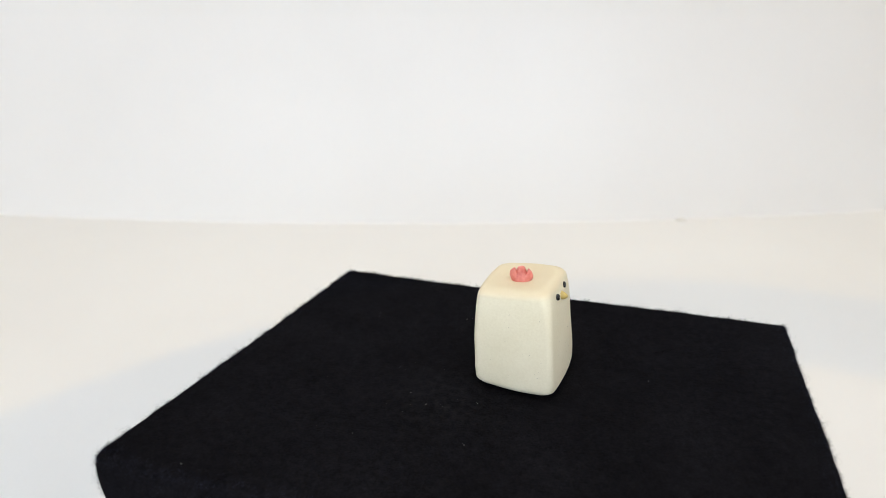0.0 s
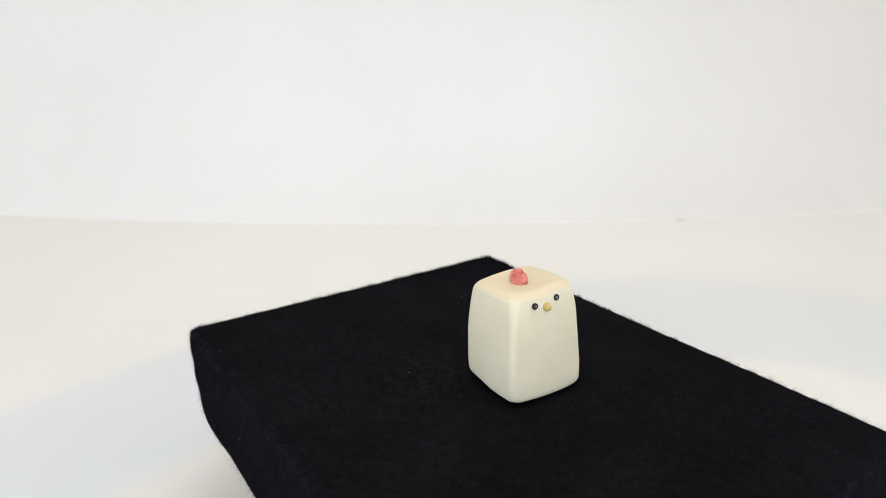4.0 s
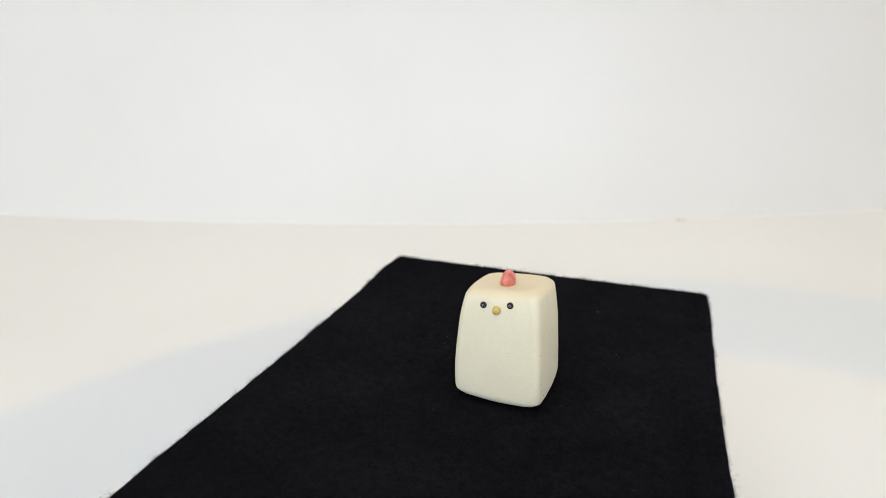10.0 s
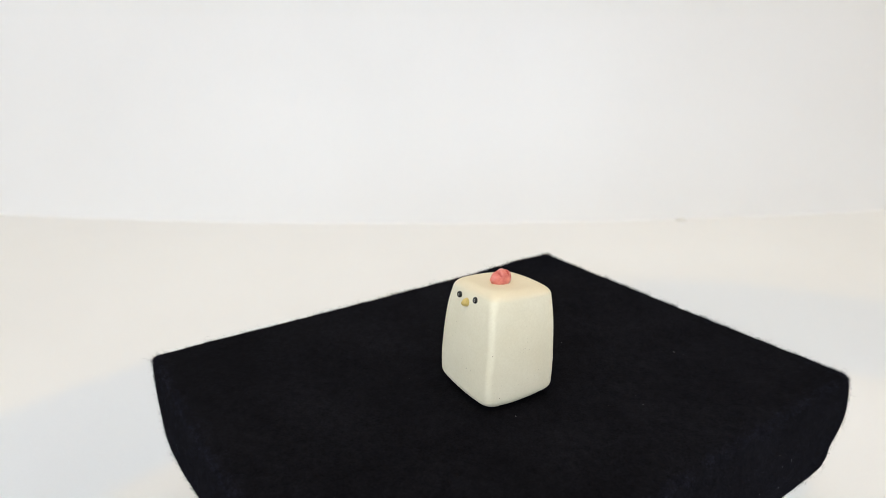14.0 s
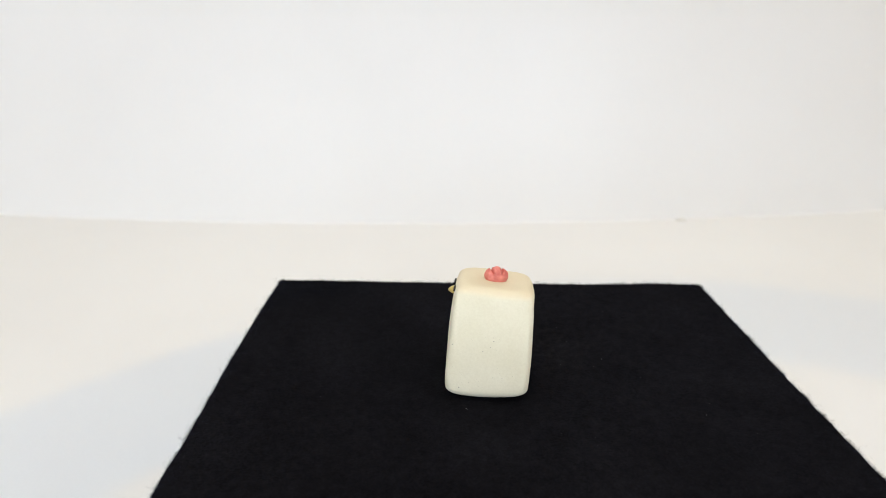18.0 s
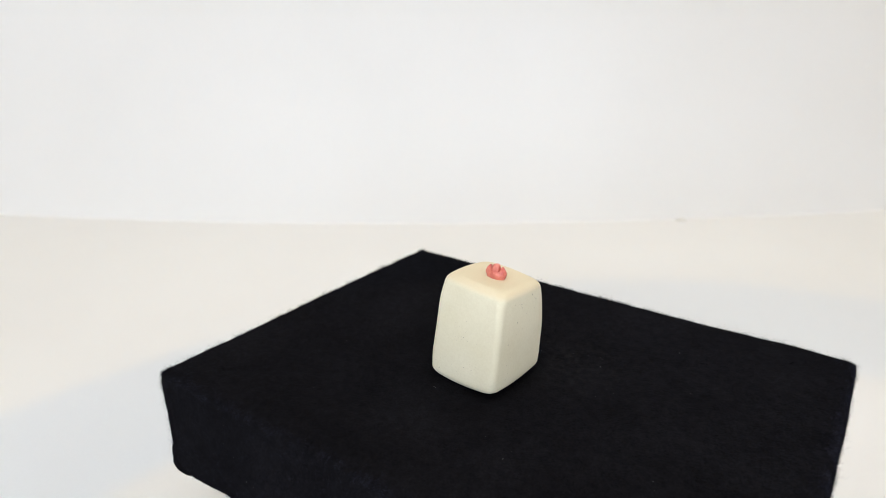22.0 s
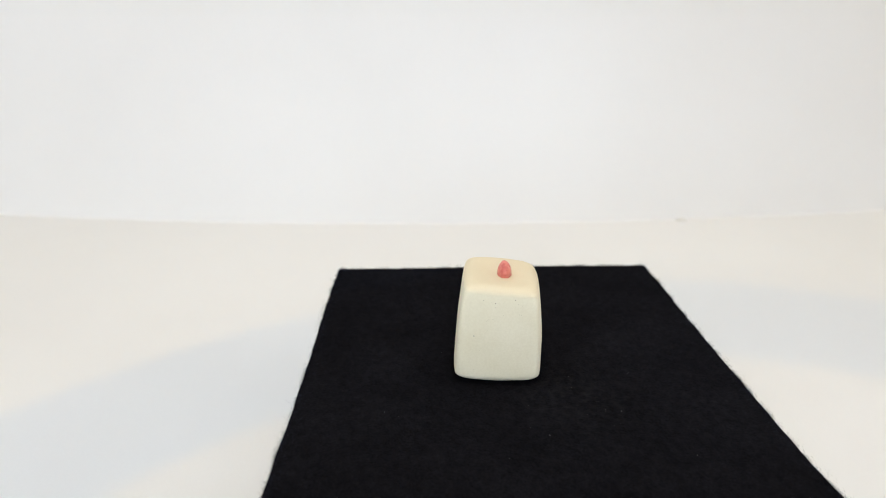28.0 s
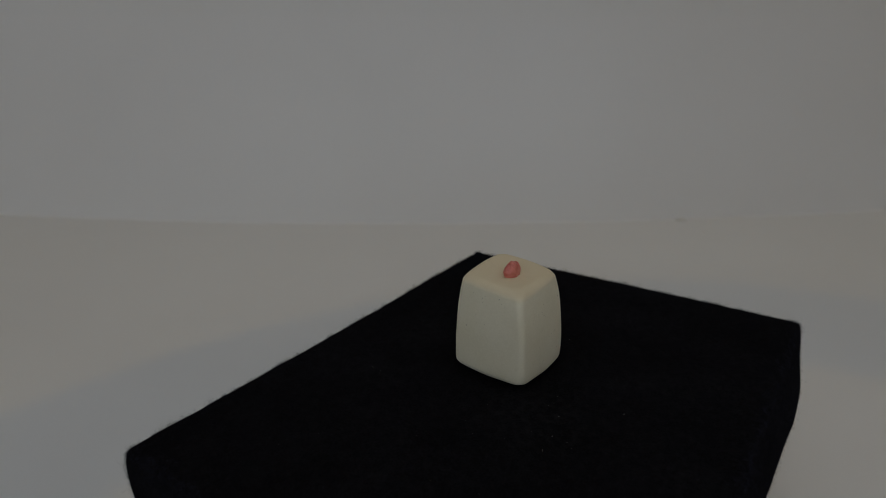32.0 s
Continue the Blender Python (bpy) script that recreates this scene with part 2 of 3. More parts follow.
def ring_light():
    """The round lamp that stands about the lens, on its pole."""
    centre = EYE + Vector((0.064, -0.093, 0.101)) * S
    tilt = 26.9
    t = tagged(new("ring_light"), "large black ring light on a pole around the lens", "lamp")
    t.location = (centre.x, centre.y, 0)
    turn = pose(0, 0, centre.z, 90 - tilt, 0, 0)
    inner, outer = 1.255 * S, 1.716 * S
    verts, faces = lathe([(inner, -0.0), (outer, -0.0), (outer, 0.005), (outer - 0.004, 0.010), (inner + 0.004, 0.010), (inner, 0.005)], 96, True)
    part("housing", [turn @ Vector(v) for v in verts], faces, PLASTIC, t, smooth=False)
    verts, faces = lathe([(inner + 0.006, -0.001), (inner + 0.006, -0.004), (outer - 0.006, -0.004), (outer - 0.006, -0.001)], 96, True)
    part("diffuser", [turn @ Vector(v) for v in verts], faces, DIFFUSER, t, "glowing white diffuser", False)
    low = turn @ Vector((0, -outer, 0.005))
    part("pole", [(x, y + low.y, z) for x, y, z in lathe([(0.0, 0.02), (0.011, 0.02), (0.011, low.z + 0.01), (0.0, low.z + 0.012)], 20)[0]],
         lathe([(0.0, 0.02), (0.011, 0.02), (0.011, low.z + 0.01), (0.0, low.z + 0.012)], 20)[1], PLASTIC, t)
    base = lathe([(0.0, 0.0), (0.14, 0.0), (0.14, 0.012), (0.13, 0.02), (0.0, 0.024)], 40)
    part("foot", [(x, y + low.y, z) for x, y, z in base[0]], base[1], PLASTIC, t)


def ceiling_lamp():
    t = tagged(new("ceiling_lamp"), "small round ceiling lamp with a warm bulb", "lamp")
    t.location = (LAMP.x, LAMP.y, 2.9)
    top = LAMP.z - 2.9
    part("lamp_body", *lathe([(0.0, 0.0), (0.05, 0.0), (0.06, -0.02), (0.075, top + 0.03), (0.075, top + 0.006), (0.0, top + 0.006)], 32), PLASTIC, t)


# made-up panel overhead that carries the added fill lamp
def overhead_fill_panel():
    t = tagged(new("overhead_fill_panel"), "unseen square fill panel in a slim frame, added overhead", "lamp")
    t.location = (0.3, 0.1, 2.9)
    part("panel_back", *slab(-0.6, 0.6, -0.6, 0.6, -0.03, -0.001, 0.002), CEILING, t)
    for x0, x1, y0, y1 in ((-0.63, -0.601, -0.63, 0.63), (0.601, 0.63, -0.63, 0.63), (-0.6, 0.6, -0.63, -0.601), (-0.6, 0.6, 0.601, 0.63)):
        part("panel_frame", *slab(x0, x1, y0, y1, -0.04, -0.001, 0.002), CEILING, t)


# ---- the padded block ----
CORNERS = [Vector((-0.3538, 0.5186, 0.2266)), Vector((-0.6323, -0.2203, 0.2256)), Vector((0.3352, -0.5699, 0.2400)), Vector((0.5984, 0.1738, 0.2389))]
CORNER_ROUND = (1.0, 1.0, 1.0, 0.85)        # how round each corner is
EDGE_BOW = (-0.003, -0.006, 0.003, -0.004)   # how far the middle of each top edge stands out


def hump(x, centre, width):
    return math.exp(-((x - centre) / width) ** 2)


def cloth_offset(k, s, h):
    """How far the cloth stands out from the plain side k, s along it and h down from the top edge (0) to the base (1)."""
    o = EDGE_BOW[k] * (1 - (2 * s - 1) ** 2)
    o += 0.006 * h * noise.noise(Vector((k * 7.3 + s * 4.0, h * 1.6, 1.7))) + 0.002 * noise.noise(Vector((k * 3.1 + s * 17.0, h * 3.0, 4.2)))
    if k in (0, 2):                                     # the two wrapped ends
        o += 0.003 * hump(h, 0.5, 0.3) * (1 - (2 * s - 1) ** 4)
        c = s if k == 0 else 1 - s                      # distance from the first and the fourth corner
        o += (0.037 if k == 0 else 0.022) * hump(c, 0.05, 0.08) * hump(h, 0.82, 0.16)
    if k == 0:
        o -= 0.007 * hump(s, 1.0, 0.1) * hump(h, 0.55, 0.3) + 0.002 * hump(s, 1.0, 0.03) * hump(h, 0.35, 0.3)
        o -= 0.005 * hump(s, 0.0, 0.06) * hump(h, 0.42, 0.22)
        o -= 0.006 * hump(s - 0.13 - 0.1 * h, 0.0, 0.014) * hump(h, 0.7, 0.3)   # crease beside the fold
    if k == 2:
        o += 0.005 * hump(h, 0.45, 0.3) * hump(s, 0.85, 0.2)
        o += 0.013 * hump(s, 0.92, 0.08) * hump(h, 0.48, 0.3) - 0.006 * hump(s, 1.0, 0.02) * hump(h, 0.36, 0.22)
        o -= 0.005 * hump(s, 0.0, 0.04) * hump(h, 0.4, 0.3) - 0.004 * hump(s, 0.0, 0.06) * hump(h, 0.78, 0.15)
        o -= 0.004 * hump(s, 0.8, 0.25) * hump(h, 0.0, 0.15)
        o += 0.008 * hump(h, 0.82, 0.2) * hump(s, 0.04, 0.15) + 0.003 * hump(s, 0.0, 0.1) * hump(h, 0.4, 0.25)
    if k == 0:
        o -= 0.036 * hump(s, 1.0, 0.12) * hump(h, 0.85, 0.25)
    if k == 1:
        o -= 0.006 * hump(s, 1.0, 0.12) * hump(h, 0.85, 0.22)
        o += 0.019 * hump(h, 0.78, 0.2) * hump(s, 0.08, 0.12)
        o += 0.022 * hump(h, 0.55, 0.3) * (1 - (2 * s - 1) ** 4) + 0.010 * hump(h, 0.4, 0.26) * hump(s, 0.9, 0.2)
        o += (0.011 * hump(h, 0.26, 0.16) - 0.003 * hump(h, 0.78, 0.2)) * hump(s, 0.17, 0.12) + 0.004 * hump(s, 0.08, 0.1) * hump(h, 0.1, 0.25)
        o += 0.022 * hump(h, 0.95, 0.12) * hump(s, 0.22, 0.15)
    if k == 1:
        o -= 0.002 * hump(s, 0.0, 0.03) * hump(h, 0.35, 0.3) + 0.004 * hump(s, 1.0, 0.04) * hump(h, 0.4, 0.3)
        o += 0.005 * hump(s, 0.1, 0.07) * hump(h, 0.2, 0.25) + 0.005 * hump(s, 0.87, 0.10) * hump(h, 0.6, 0.4) + 0.004 * hump(s, 1.0, 0.06) * hump(h, 0.78, 0.15)
    if k == 3:
        o -= 0.011 * hump(s, 0.0, 0.025) * hump(h, 0.36, 0.22)
        o += 0.008 * hump(s, 0.95, 0.15) * hump(h, 0.35, 0.25)
        line = s - 0.02 - 0.17 * h                       # the edge of the flap folded round this corner
        o += (0.004 / (1 + math.exp(line / 0.006)) - 0.005 * hump(line, 0.012, 0.016)) * hump(h, 0.65, 0.4)
        o += (0.021 - 0.010 * hump(s, 0.10, 0.07)) * hump(h, 0.93, 0.22) + 0.013 * hump(h, 0.5, 0.25) * (1 - (2 * s - 1) ** 4) - 0.001 * hump(h, 0.75, 0.3) * hump(s, 1.0, 0.12) + 0.003 * hump(s, 0.22, 0.15) * hump(h, 0.15, 0.4)
    return o


def block_ring(inset, drop, h, radius, per_side=110, per_corner=12):
    """One level of the block's outline, in plan units: inset from the top corners, and lowered by drop or to the share h of the height."""
    out = []
    for k in range(4):
        a, b, c, d = (CORNERS[(k + i) % 4] for i in (-1, 0, 1, 2))
        lay = lambda p, n, s, kk, za: Vector((p.x + n.x * cloth_offset(kk, s, h), p.y + n.y * cloth_offset(kk, s, h), za - drop if h <= 0 else za * (1 - h)))
        u, v, w = (b - a).xy.normalized(), (c - b).xy.normalized(), (d - c).xy.normalized()
        out_u, out_v = Vector((-u.y, u.x)), Vector((-v.y, v.x))
        if out_v.dot((b + c).xy) < 0:
            out_u, out_v = -out_u, -out_v
        b2 = b.xy - u * inset + v * inset
        c2 = c.xy - v * inset + w * inset
        r_b, r_c = radius * CORNER_ROUND[k], radius * CORNER_ROUND[(k + 1) % 4]
        # round of the corner at the start of this side
        hub = b2 - u * r_b + v * r_b
        for i in range(per_corner):
            f = i / per_corner
            n = (out_u * math.cos(f * math.pi / 2) + out_v * math.sin(f * math.pi / 2)).normalized()
            o = cloth_offset(k - 1 if k else 3, 1.0, h) * (1 - f) + cloth_offset(k, 0.0, h) * f
            p = hub + n * (r_b + o)
            out.append(Vector((p.x, p.y, b.z - drop if h <= 0 else b.z * (1 - h))))
        start, end = b2 + v * r_b, c2 - v * r_c
        for i in range(per_side):
            s = i / per_side
            out.append(lay(start.lerp(end, s), out_v, s, k, b.z + (c.z - b.z) * s))
    return out


def padded_block():
    t = tagged(new("display_block"), "black felt-covered padded display block, fuzzy and wrapped at the corners", "display block")
    rings = []
    # from the underside up the side to the top edge: inset, drop, share of the height, corner radius
    for inset, drop, h, r in ((0.085, 0, 1.0, 0.05), (0.06, 0, 0.985, 0.045), (0.042, 0, 0.95, 0.038), (0.028, 0, 0.9, 0.034), (0.017, 0, 0.83, 0.03), (0.009, 0, 0.75, 0.027),
                              (0.003, 0, 0.66, 0.025), (-0.001, 0, 0.57, 0.023), (-0.003, 0, 0.48, 0.021), (-0.004, 0, 0.38, 0.019), (-0.004, 0, 0.28, 0.016), (-0.003, 0, 0.18, 0.014),
                              (-0.002, 0, 0.1, 0.012), (0.0, 0.012, 0, 0.011), (0.001, 0.007, 0, 0.011), (0.0035, 0.0035, 0, 0.012), (0.007, 0.0012, 0, 0.013), (0.012, 0.0, 0, 0.014)):
        rings.append([p * S for p in block_ring(inset, drop, h, r)])
    # top sheet: rings that close in on the middle and sag a little to where the ornament stands
    edge = rings[-1]
    mid = sum(edge, Vector()) / len(edge)
    for f in (0.97, 0.93, 0.87, 0.8, 0.72, 0.63, 0.54, 0.45, 0.36, 0.27, 0.18, 0.1, 0.03):
        ring = []
        for p in edge:
            q = mid.lerp(p, f)
            sag = min(1.0, (1 - f) / 0.6)
            sag = sag * sag * (3 - 2 * sag)
            q.z = q.z * (1 - sag) + TOP * sag + 0.0005 * noise.noise(q * 45.0) * sag * (1 if f > 0.4 else f / 0.4)
            ring.append(q)
        rings.append(ring)
    verts, faces = loft(rings)
    part("felt_cover", verts, faces, FELT, t, "matt black felt")

    # the bunched end of the cloth, tucked under at the fourth corner
    corner, way = CORNERS[3], Vector((math.cos(radians(25)), math.sin(radians(25)), 0))
    bunch = []
    for i in range(13):
        f = i / 12
        h, r = 0.60 + 0.36 * f, 0.024 * math.sin(math.pi * (0.06 + 0.88 * f)) ** 0.7 * (0.75 + 0.35 * f)
        mid_point = corner.xy + way.xy * (-0.015 - 0.015 * f)
        ring = []
        for j in range(24):
            a = 2 * math.pi * j / 24
            q = Vector((math.cos(a), math.sin(a), 0)) * r
            q = q + q * (0.18 * noise.noise(Vector((3 * math.cos(a), 3 * math.sin(a), 4 * f))))
            ring.append(Vector((mid_point.x + q.x, mid_point.y + q.y, corner.z * (1 - h))) * S)
        bunch.append(ring)
    part("corner_fold", *loft(bunch[::-1]), FELT, t, "bunched fold of black felt")

    rng = random.Random(11)
    n = len(edge)

    def fibre(fv, ff, p, way, length, width, curl, steps=4):
        side = way.cross(Vector((rng.uniform(-1, 1), rng.uniform(-1, 1), rng.uniform(-1, 1)))).normalized()
        axis = Vector((rng.uniform(-1, 1), rng.uniform(-1, 1), rng.uniform(-1, 1))).normalized()
        base = len(fv)
        q, d = p.copy(), way.copy()
        for i in range(steps + 1):
            w = width * (1 - 0.6 * i / steps)
            fv.extend((q - side * w, q + side * w))
            q = q + d * (length / steps)
            d = (d + axis.cross(d) * (curl / steps)).normalized()
            axis = (axis + Vector((rng.uniform(-1, 1), rng.uniform(-1, 1), rng.uniform(-1, 1))) * 0.5).normalized()
        for i in range(steps):
            a = base + 2 * i
            ff.append((a, a + 1, a + 3, a + 2))

    # fuzz: nap lying over the whole cloth, and loose curled hairs that stand off it in tufts, thickest along the edges
    fv, ff = [], []
    spans = [sum((rings[k][i] - rings[k + 1][i]).length * (rings[k][i] - rings[k][(i + 1) % n]).length for i in range(0, n, 8)) for k in range(2, len(rings) - 1)]
    edges = {k: 0.00002 for k in (12, 13, 14, 15, 16)}
    weights = [w + edges.get(k + 2, 0.0) * (0.2 if w > 0 else 0) for k, w in enumerate(spans)]
    for k in rng.choices(range(2, len(rings) - 1), weights, k=90000):
        i = rng.randrange(n)
        p = rings[k][i].lerp(rings[k][(i + 1) % n], rng.random()).lerp(rings[k + 1][i], rng.random())
        up = (rings[k][(i + 1) % n] - rings[k][i]).cross(rings[k + 1][i] - rings[k][i]).normalized()
        way = (up * rng.uniform(0.0, 0.7) + Vector((rng.uniform(-1, 1), rng.uniform(-1, 1), rng.uniform(-1, 1)))).normalized()
        fibre(fv, ff, p - up * 0.0001, way, rng.uniform(0.0004, 0.0011), rng.uniform(0.000022, 0.00005), rng.uniform(0.5, 3.0), 2)
    tagged(part("nap", fv, ff, FIBRE, t, "short matt black nap", False), kind="stuff")
    fv, ff = [], []
    for _ in range(170000):
        k = rng.choice((3, 4, 5, 6, 7, 8, 9, 10, 11, 12, 13, 13, 14, 14, 15, 15, 16, 16, 17))
        i = rng.randrange(n)
        p = rings[k][i].lerp(rings[k][(i + 1) % n], rng.random()).lerp(rings[k + 1][i], rng.random())
        tuft = 0.3 * noise.noise(p * 90.0) + 0.8 * noise.noise(p * 380.0)
        if tuft < rng.uniform(-0.4, 0.7):
            continue
        out = Vector((p.x, p.y, 0)).normalized()
        lift = 0.1 + max(0, k - 10) * 0.16
        way = (out + Vector((rng.uniform(-1, 1), rng.uniform(-1, 1), lift + rng.uniform(-0.6, 0.6)))).normalized()
        fibre(fv, ff, p - way * 0.0002, way, rng.choice((0.0006, 0.0008, 0.0011, 0.0014, 0.002, 0.0027, 0.0034)) * rng.uniform(0.8, 1.2), rng.uniform(0.000014, 0.000028), rng.uniform(5.0, 14.0), 9)
    tagged(part("fuzz", fv, ff, HAIR, t, "fine loose black fibres", False), kind="stuff")

    # pale lint caught on the top and the sides
    fv, ff = [], []
    spots = ((-0.08, -0.21), (-0.25, 0.25), (-0.49, -0.25), (-0.19, 0.02), (-0.19, -0.13), (-0.31, -0.16), (0.0, -0.15), (0.31, 0.22), (0.37, 0.16), (0.11, 0.08),
             (0.36, -0.12), (-0.25, 0.23), (0.31, 0.14), (0.34, 0.14), (-0.06, 0.22), (0.34, 0.25), (-0.05, 0.22), (-0.22, 0.1), (-0.04, 0.24), (-0.18, 0.01), (-0.14, -0.1))
    for x, y in list(spots) + [(rng.uniform(-0.45, 0.45), rng.uniform(-0.35, 0.35)) for _ in range(20)] + [(rng.gauss(-0.12, 0.06), rng.gauss(-0.08, 0.055)) for _ in range(9)]:
        f = Vector((rng.uniform(-1, 1), rng.uniform(-1, 1), 0.02)).normalized()
        fibre(fv, ff, Vector((x * S, y * S, TOP + 0.0009)), f, rng.choice((0.0002, 0.00025, 0.0003, 0.0005, 0.0008)), rng.uniform(0.00002, 0.000045), 1.5)
    for _ in range(70):
        k, i = rng.choice((5, 6, 7, 8, 9, 10)), rng.randrange(n)
        p = rings[k][i]
        out = Vector((p.x, p.y, 0)).normalized()
        f = Vector((-out.y, out.x, rng.uniform(-1.5, 1.5))).normalized()
        fibre(fv, ff, p + out * 0.0003, f, rng.uniform(0.0003, 0.0009), rng.uniform(0.00002, 0.00005), 1.0)
    tagged(part("lint", fv, ff, LINT, t, "pale specks of lint", False), kind="stuff")
    return t


def turntable():
    """The motor base that the block turns on; it stays under the cloth."""
    t = tagged(new("turntable"), "low round white turntable hidden under the black block", "turntable")
    t.location = (0, 0, TABLE)
    part("base", *lathe([(0.0, 0.0003), (0.042, 0.0003), (0.044, 0.002), (0.044, 0.013), (0.042, 0.015), (0.0, 0.015)], 48), CARD, t)
    part("platter", *lathe([(0.0, 0.0155), (0.046, 0.0155), (0.048, 0.017), (0.048, RAISE - 0.0015), (0.0465, RAISE - 0.0002), (0.0, RAISE - 0.0002)], 48), CARD, t)


# ---- the ornament, a chick figurine ----
HEIGHT = 0.1933
FRONT, BACK = (0.1041, 0.1003, 0.0943, 0.083), (-0.0354, -0.0395, -0.0411, -0.0405)
NEAR, FAR = (-0.058, -0.0599, -0.0571, -0.05), (0.0915, 0.0875, 0.082, 0.0729)
CN, CL = 0.034, 0.0145   # the ornament's middle, ahead of and beside the axis
FACING = -24.35          # degrees from the axis to the way that it faces


def along(values, u):
    """Smooth curve through four values at 0, 1/3, 2/3 and 1."""
    total = 0.0
    for i in range(4):
        term = values[i]
        for j in range(4):
            if j != i:
                term *= (u * 3 - j) / (i - j)
        total += term
    return total


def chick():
    t = tagged(new("ornament"), "small cream clay block chick figurine with a coral comb and bead eyes", "ornament")
    top_r, low_r, corner = 0.0140, 0.020, 0.0120
    levels = [(1.35 * low_r * (1 - math.sin(a)) + 0.006 * (a == 0), low_r * (1 - math.cos(a))) for a in [math.pi / 2 * k / 8 for k in range(9)]]
    levels += [(0.0, HEIGHT * u) for u in (0.2, 0.27, 0.34, 0.41, 0.48, 0.55, 0.62, 0.69, 0.76, 0.83, 0.88)]
    levels += [(top_r * (1 - math.cos(a)), HEIGHT - top_r * (1 - math.sin(a))) for a in [math.pi / 2 * k / 8 for k in range(9)]]
    levels += [(top_r + 0.008, HEIGHT - 0.0009), (top_r + 0.018, HEIGHT - 0.0024), (top_r + 0.03, HEIGHT - 0.0038), (top_r + 0.04, HEIGHT - 0.0044)]
    rings = []
    for inset, z in levels:
        u = min(1.0, z / HEIGHT)
        f, b = along(FRONT, u) - inset, along(BACK, u) + inset
        y0, y1 = along(NEAR, u) + inset, along(FAR, u) - inset
        hx, hy = (f - b) / 2, (y1 - y0) / 2
        base_r = corner + (0.5 * inset if u < 0.3 else 0.3 * inset + 0.007 * max(0.0, (u - 0.7) / 0.3) ** 2) + 0.016 * max(0.0, 1 - u / 0.16) ** 2
        # one shoulder beside the face is rubbed rounder than the others
        radii = [min(base_r + (0.003 * max(0.0, (u - 0.72) / 0.28) ** 1.5 if q == 3 else 0.0), 0.8 * hx, 0.8 * hy) for q in range(4)]
        ring = []
        for q in range(4):
            a0 = math.pi / 2 * q
            sx, sy = ((1, 1), (-1, 1), (-1, -1), (1, -1))[q]
            r, r_next = radii[q], radii[(q + 1) % 4]
            for i in range(9):      # the rounded upright edge
                a = a0 + math.pi / 2 * i / 8
                ring.append((sx * (hx - r) + r * math.cos(a), sy * (hy - r) + r * math.sin(a)))
            nx, ny = ((-1, 1), (-1, -1), (1, -1), (1, 1))[q]
            x0, ya = ring[-1]
            a = a0 + math.pi / 2
            x1, yb = nx * (hx - r_next) + r_next * math.cos(a), ny * (hy - r_next) + r_next * math.sin(a)
            for i in range(1, 12):  # a side, slightly bellied
                s = i / 12
                belly = 0.0028 * (1 - (2 * s - 1) ** 2)
                ring.append((x0 + (x1 - x0) * s + belly * math.cos(a), ya + (yb - ya) * s + belly * math.sin(a)))
        made = []
        for x, y in ring:
            p = Vector(((f + b) / 2 + x, (y0 + y1) / 2 + y, z))
            p.z *= 1 + (0.0923 * (p.x - 0.034) + 0.0771 * (p.y - 0.013)) / HEIGHT
            out = Vector((x, y, 0)).normalized()
            p += out * (0.0007 * noise.noise(p * 24.0) + 0.0004 * noise.noise(p * 95.0))
            if x > 0.5 * hx and y > 0:      # the face is pressed in a little along one edge
                p.x += (0.0004 * hump(z, 0.05, 0.025) - 0.0026 * hump(z, 0.105, 0.035)) * min(1.0, y / hy)
            made.append((p - Vector((CN, CL, 0))) * S)
        rings.append(made)
    part("body", *loft(rings), CLAY, t, "cream unglazed clay body")

    at = lambda x, y, z: Vector((x - CN, y - CL, z)) * S

    # comb: a pinch of clay, cut by two slots into three lobes in a row from front to back
    rings, rows, count = [], 80, 176
    for k in range(rows + 1):
        g = -math.pi / 2 + math.pi * (k + 0.02) / (rows + 0.04)
        ring = []
        for i in range(count):
            a = 2 * math.pi * i / count
            wide = math.cos(g) ** 0.75
            p = Vector((0.0182 * wide * math.cos(a), 0.0103 * wide * math.sin(a), 0.0060 + 0.0155 * math.sin(g)))
            rise = min(1.0, max(0.0, (p.z + 0.001) / 0.010))
            p.x *= 0.84 + 0.2 * rise
            p.y *= 1.10 - 0.34 * min(1.0, max(0.0, p.z / 0.021)) ** 1.3        # pinched thin along its crest
            p.z += rise * (0.0012 * hump(abs(p.x), 0.0105, 0.005) + 0.0022 * hump(p.x, 0.0, 0.0045))
            # the slots lean across the pinch and towards each other, and reach a third of the way down
            q = abs(p.x + 0.32 * p.y) - (0.0026 + 0.26 * max(0.0, p.z))
            deep = min(1.0, max(0.0, (p.z - 0.0140) / 0.004))
            cut = 0.0062 * hump(q, 0.0, 0.0015) * deep
            p.z -= cut
            p.y *= 1 - 0.3 * cut / 0.0062
            p += p.normalized() * (0.0008 * noise.noise(p * 170.0) + 0.0004 * noise.noise(p * 480.0))
            ring.append(at(0.0208, 0.0062, HEIGHT - 0.0080) + p * S * 1.12)
        rings.append(ring)
    part("comb", *loft(rings), PINK, t, "coral pink three-lobed clay comb")

    # eyes: glass seed beads set with the hole outwards
    for x, y, z in ((0.0905, -0.0124, 0.1744), (0.0890, 0.0316, 0.1800)):
        m = Matrix.Translation(at(x, y, z)) @ pose(0, 0, 0, 0, 78, 0)
        verts, faces = lathe([(0.0035 + 0.0020 * math.cos(a), 0.0030 * math.sin(a)) for a in [2 * math.pi * k / 18 for k in range(18)]], 32, True)
        eye = part("eye", [m @ (Vector(v) * S) for v in verts], faces, BEAD, t, "black glass seed bead")
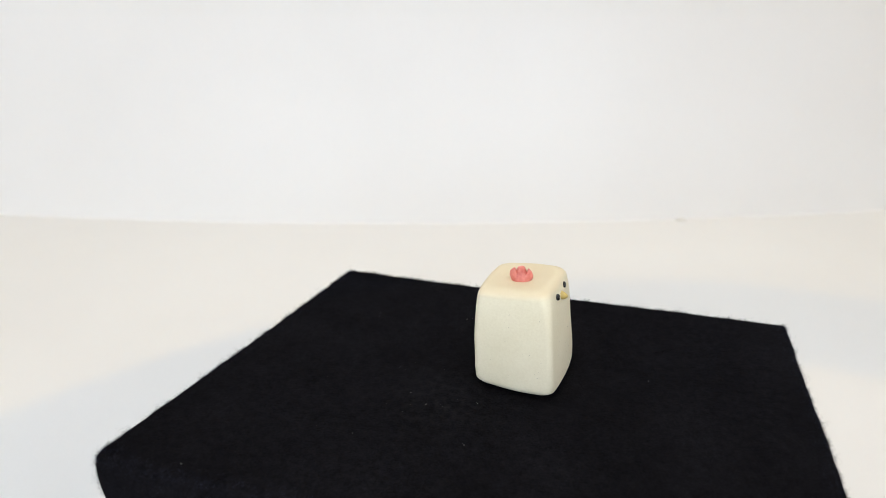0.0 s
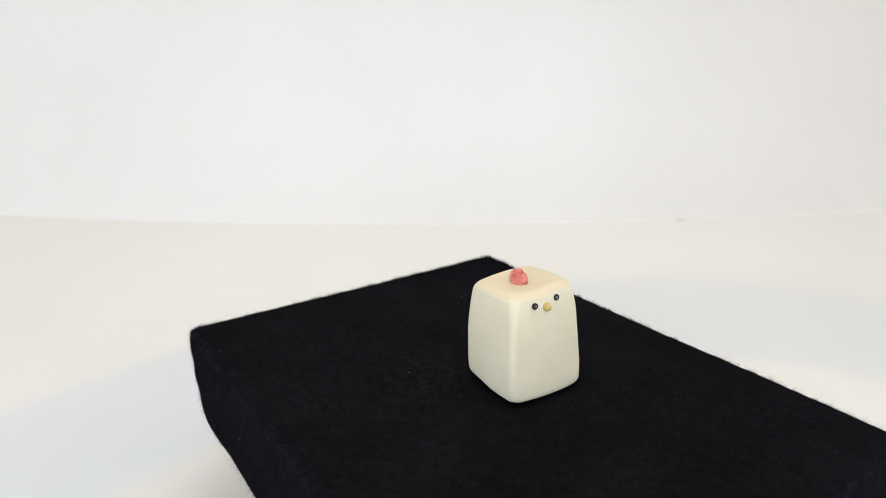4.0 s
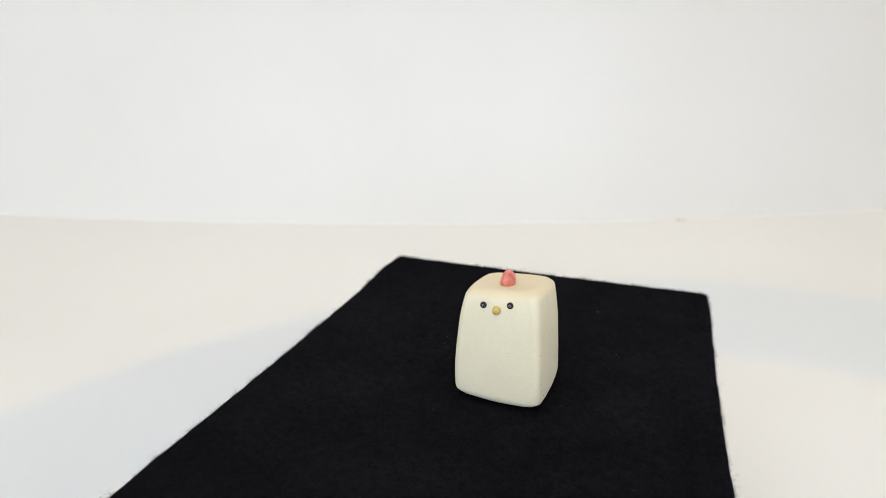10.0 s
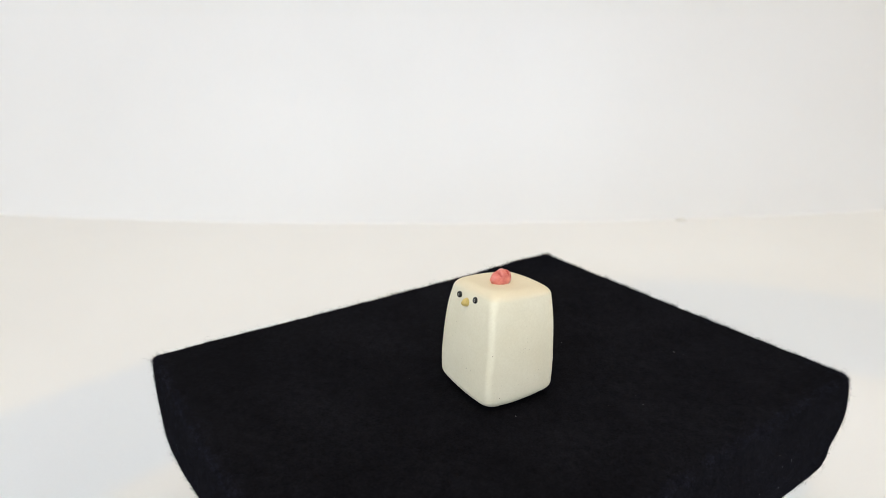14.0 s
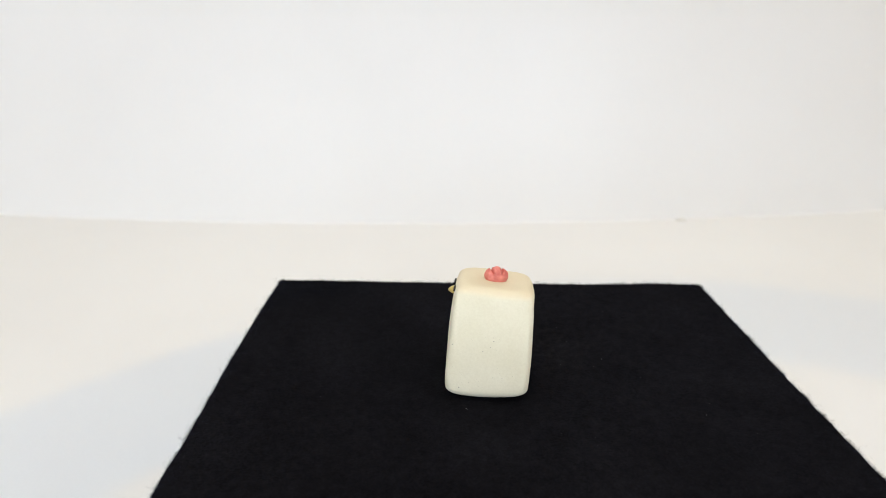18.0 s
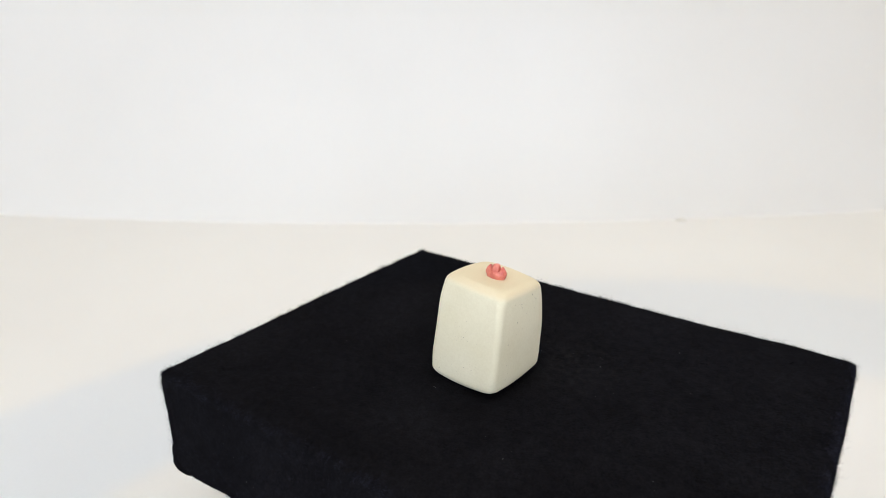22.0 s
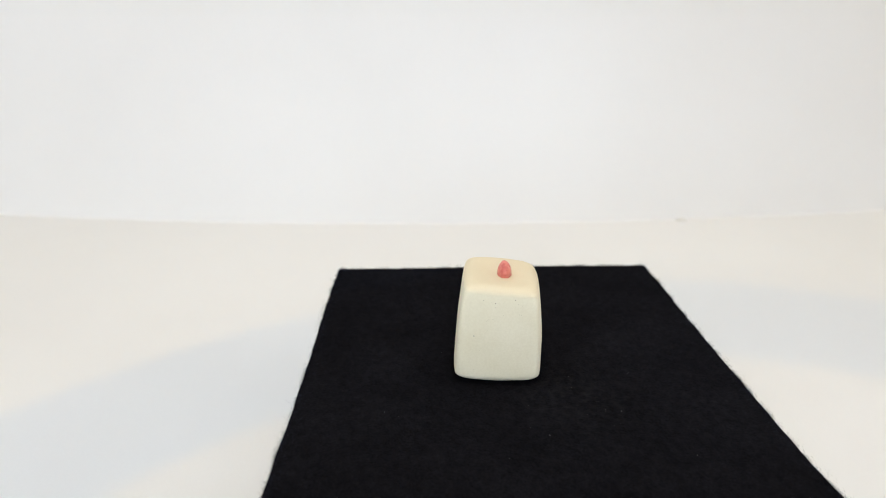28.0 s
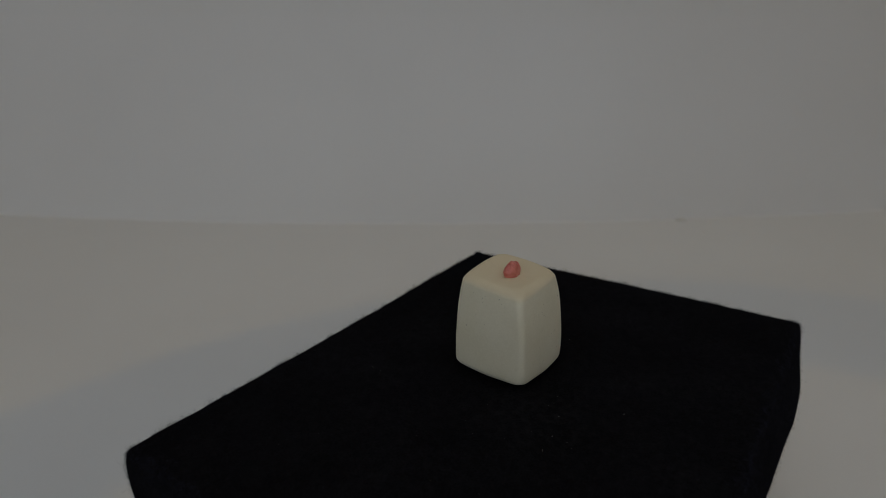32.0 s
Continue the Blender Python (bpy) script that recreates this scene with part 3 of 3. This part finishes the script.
        # pale ring set round the hole in place of a bright highlight
        verts, faces = lathe([(0.0019 + 0.0005 * math.cos(a), 0.0016 + 0.0005 * math.sin(a)) for a in [2 * math.pi * k / 10 for k in range(10)]], 20, True)
        part("bead_glint", [m @ (Vector(v) * S) for v in verts], faces, BEAD_GLINT, eye, "pale ring round the hole, coloured as a highlight")
        verts, faces = lathe([(0.0022, -0.002), (0.0018, 0.0004), (0.0, 0.0008)], 16)
        part("bead_hole", [m @ (Vector(v) * S) for v in verts], faces, BEAD, eye)

    # beak: a blunt little cone
    verts, faces = lathe([(0.0066, -0.004), (0.007, 0.0), (0.0066, 0.003), (0.0054, 0.0065), (0.0036, 0.0095), (0.0018, 0.0112), (0.0, 0.0117)], 28)
    m = Matrix.Translation(at(0.0895, 0.0103, 0.1690)) @ pose(0, 0, 0, 0, 92, 0)
    part("beak", [m @ (Vector(v) * S * 1.08) for v in verts], faces, OCHRE, t, "ochre yellow clay beak")

    # dark specks, some painted as pinhole shade: which side, place across, height, size
    sv, sf = [], []
    rng = random.Random(3)
    marks = [("f", -0.0111, 0.1263, 1.0), ("f", 0.0342, 0.1011, 1.0), ("l", 0.023, 0.1118, 0.9), ("l", 0.0277, 0.101, 0.9), ("l", 0.0907, 0.1035, 1.0), ("l", 0.0405, 0.0941, 0.8),
             ("l", 0.0184, 0.0972, 0.6), ("l", 0.0788, 0.0261, 1.1), ("b", 0.0219, 0.1598, 1.1), ("b", -0.0108, 0.1663, 1.1), ("b", 0.057, 0.0978, 1.2),
             ("r", 0.0762, 0.0442, 1.0), ("r", 0.0732, 0.1459, 0.7)]
    marks += [(rng.choice("flbr"), rng.uniform(-0.03, 0.06), rng.uniform(0.03, 0.16), rng.uniform(0.2, 0.45)) for _ in range(14)]
    for side, a, z, many in (("l", 0.033, 0.098, 11), ("l", 0.022, 0.128, 5), ("l", 0.06, 0.115, 6), ("l", 0.05, 0.03, 6), ("b", 0.03, 0.12, 7), ("b", 0.05, 0.05, 5),
                             ("f", 0.02, 0.06, 6), ("f", -0.02, 0.1, 5), ("r", 0.05, 0.09, 4), ("r", 0.01, 0.05, 3),
                             ("b", 0.02, 0.155, 10), ("b", -0.02, 0.15, 4), ("r", 0.03, 0.135, 4), ("r", 0.07, 0.06, 4), ("l", 0.075, 0.05, 6), ("l", 0.0, 0.06, 5)):   # clusters of dark dots for the shade in pinholes
        marks += [(side, a + rng.gauss(0, 0.009), min(0.165, max(0.03, z + rng.gauss(0, 0.011))), rng.uniform(0.18, 0.40)) for _ in range(many)]
    for side, a, z, size in marks:
        # the same slope, belly and unevenness as the body's skin has there
        lean = 1 + ((0.0923 * (a - 0.034)) if side in "lr" else (0.0771 * (a - 0.013))) / HEIGHT
        u = z / HEIGHT / lean
        ends = (along(BACK, u), along(FRONT, u)) if side in "lr" else (along(NEAR, u), along(FAR, u))
        t_across = (2 * a - ends[0] - ends[1]) / (ends[1] - ends[0] - 0.024)
        belly = 0.0028 * max(0.0, 1 - t_across ** 2) + 0.0001
        if side in "fb":
            p = Vector(((along(FRONT, u) + belly) if side == "f" else (along(BACK, u) - belly), a, z))
            n = Vector((1 if side == "f" else -1, 0, 0))
            if side == "f" and a > 0.0135:
                p.x += (0.0004 * hump(u * HEIGHT, 0.05, 0.025) - 0.0026 * hump(u * HEIGHT, 0.105, 0.035)) * min(1.0, (a - 0.0135) / 0.07)
        else:
            p = Vector((a, (along(FAR, u) + belly) if side == "l" else (along(NEAR, u) - belly), z))
            n = Vector((0, 1 if side == "l" else -1, 0))
        p += n * (0.0007 * noise.noise(p * 24.0) + 0.0004 * noise.noise(p * 95.0))
        p = at(*p)
        across, base, r = Vector((-n.y, n.x, 0)), len(sv), 0.0010 * S * size
        sv.append(p + n * 0.00012)
        for i in range(8):
            w = 2 * math.pi * i / 8
            k = r * rng.uniform(0.7, 1.2)
            sv.append(p + across * (k * math.cos(w)) + Vector((0, 0, k * math.sin(w))) - n * 0.00004)
        sf += [(base, base + 1 + i, base + 1 + (i + 1) % 8) for i in range(8)]
    tagged(part("specks", sv, sf, SPECK, t, "tiny dark specks, some coloured as the shade in pinholes"), kind="stuff")
    return t


def motions():
    block_rows, chick_rows = [], []
    spot = pose(0, 0, 0, 0, 0, FACING) @ Vector((CN * S, CL * S, 0))
    for i in range(65):
        t = i * 0.5
        turn = Matrix.Translation((0, 0, TABLE + RAISE)) @ pose(0, 0, 0, 0, 0, SPIN * t)
        block_rows.append((t, turn))
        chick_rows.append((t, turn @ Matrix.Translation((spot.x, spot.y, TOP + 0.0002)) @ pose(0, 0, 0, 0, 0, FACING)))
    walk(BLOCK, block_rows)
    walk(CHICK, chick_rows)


room()
table()
backdrop()
scrap()
ring_light()
ceiling_lamp()
overhead_fill_panel()
turntable()
BLOCK = padded_block()
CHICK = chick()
motions()
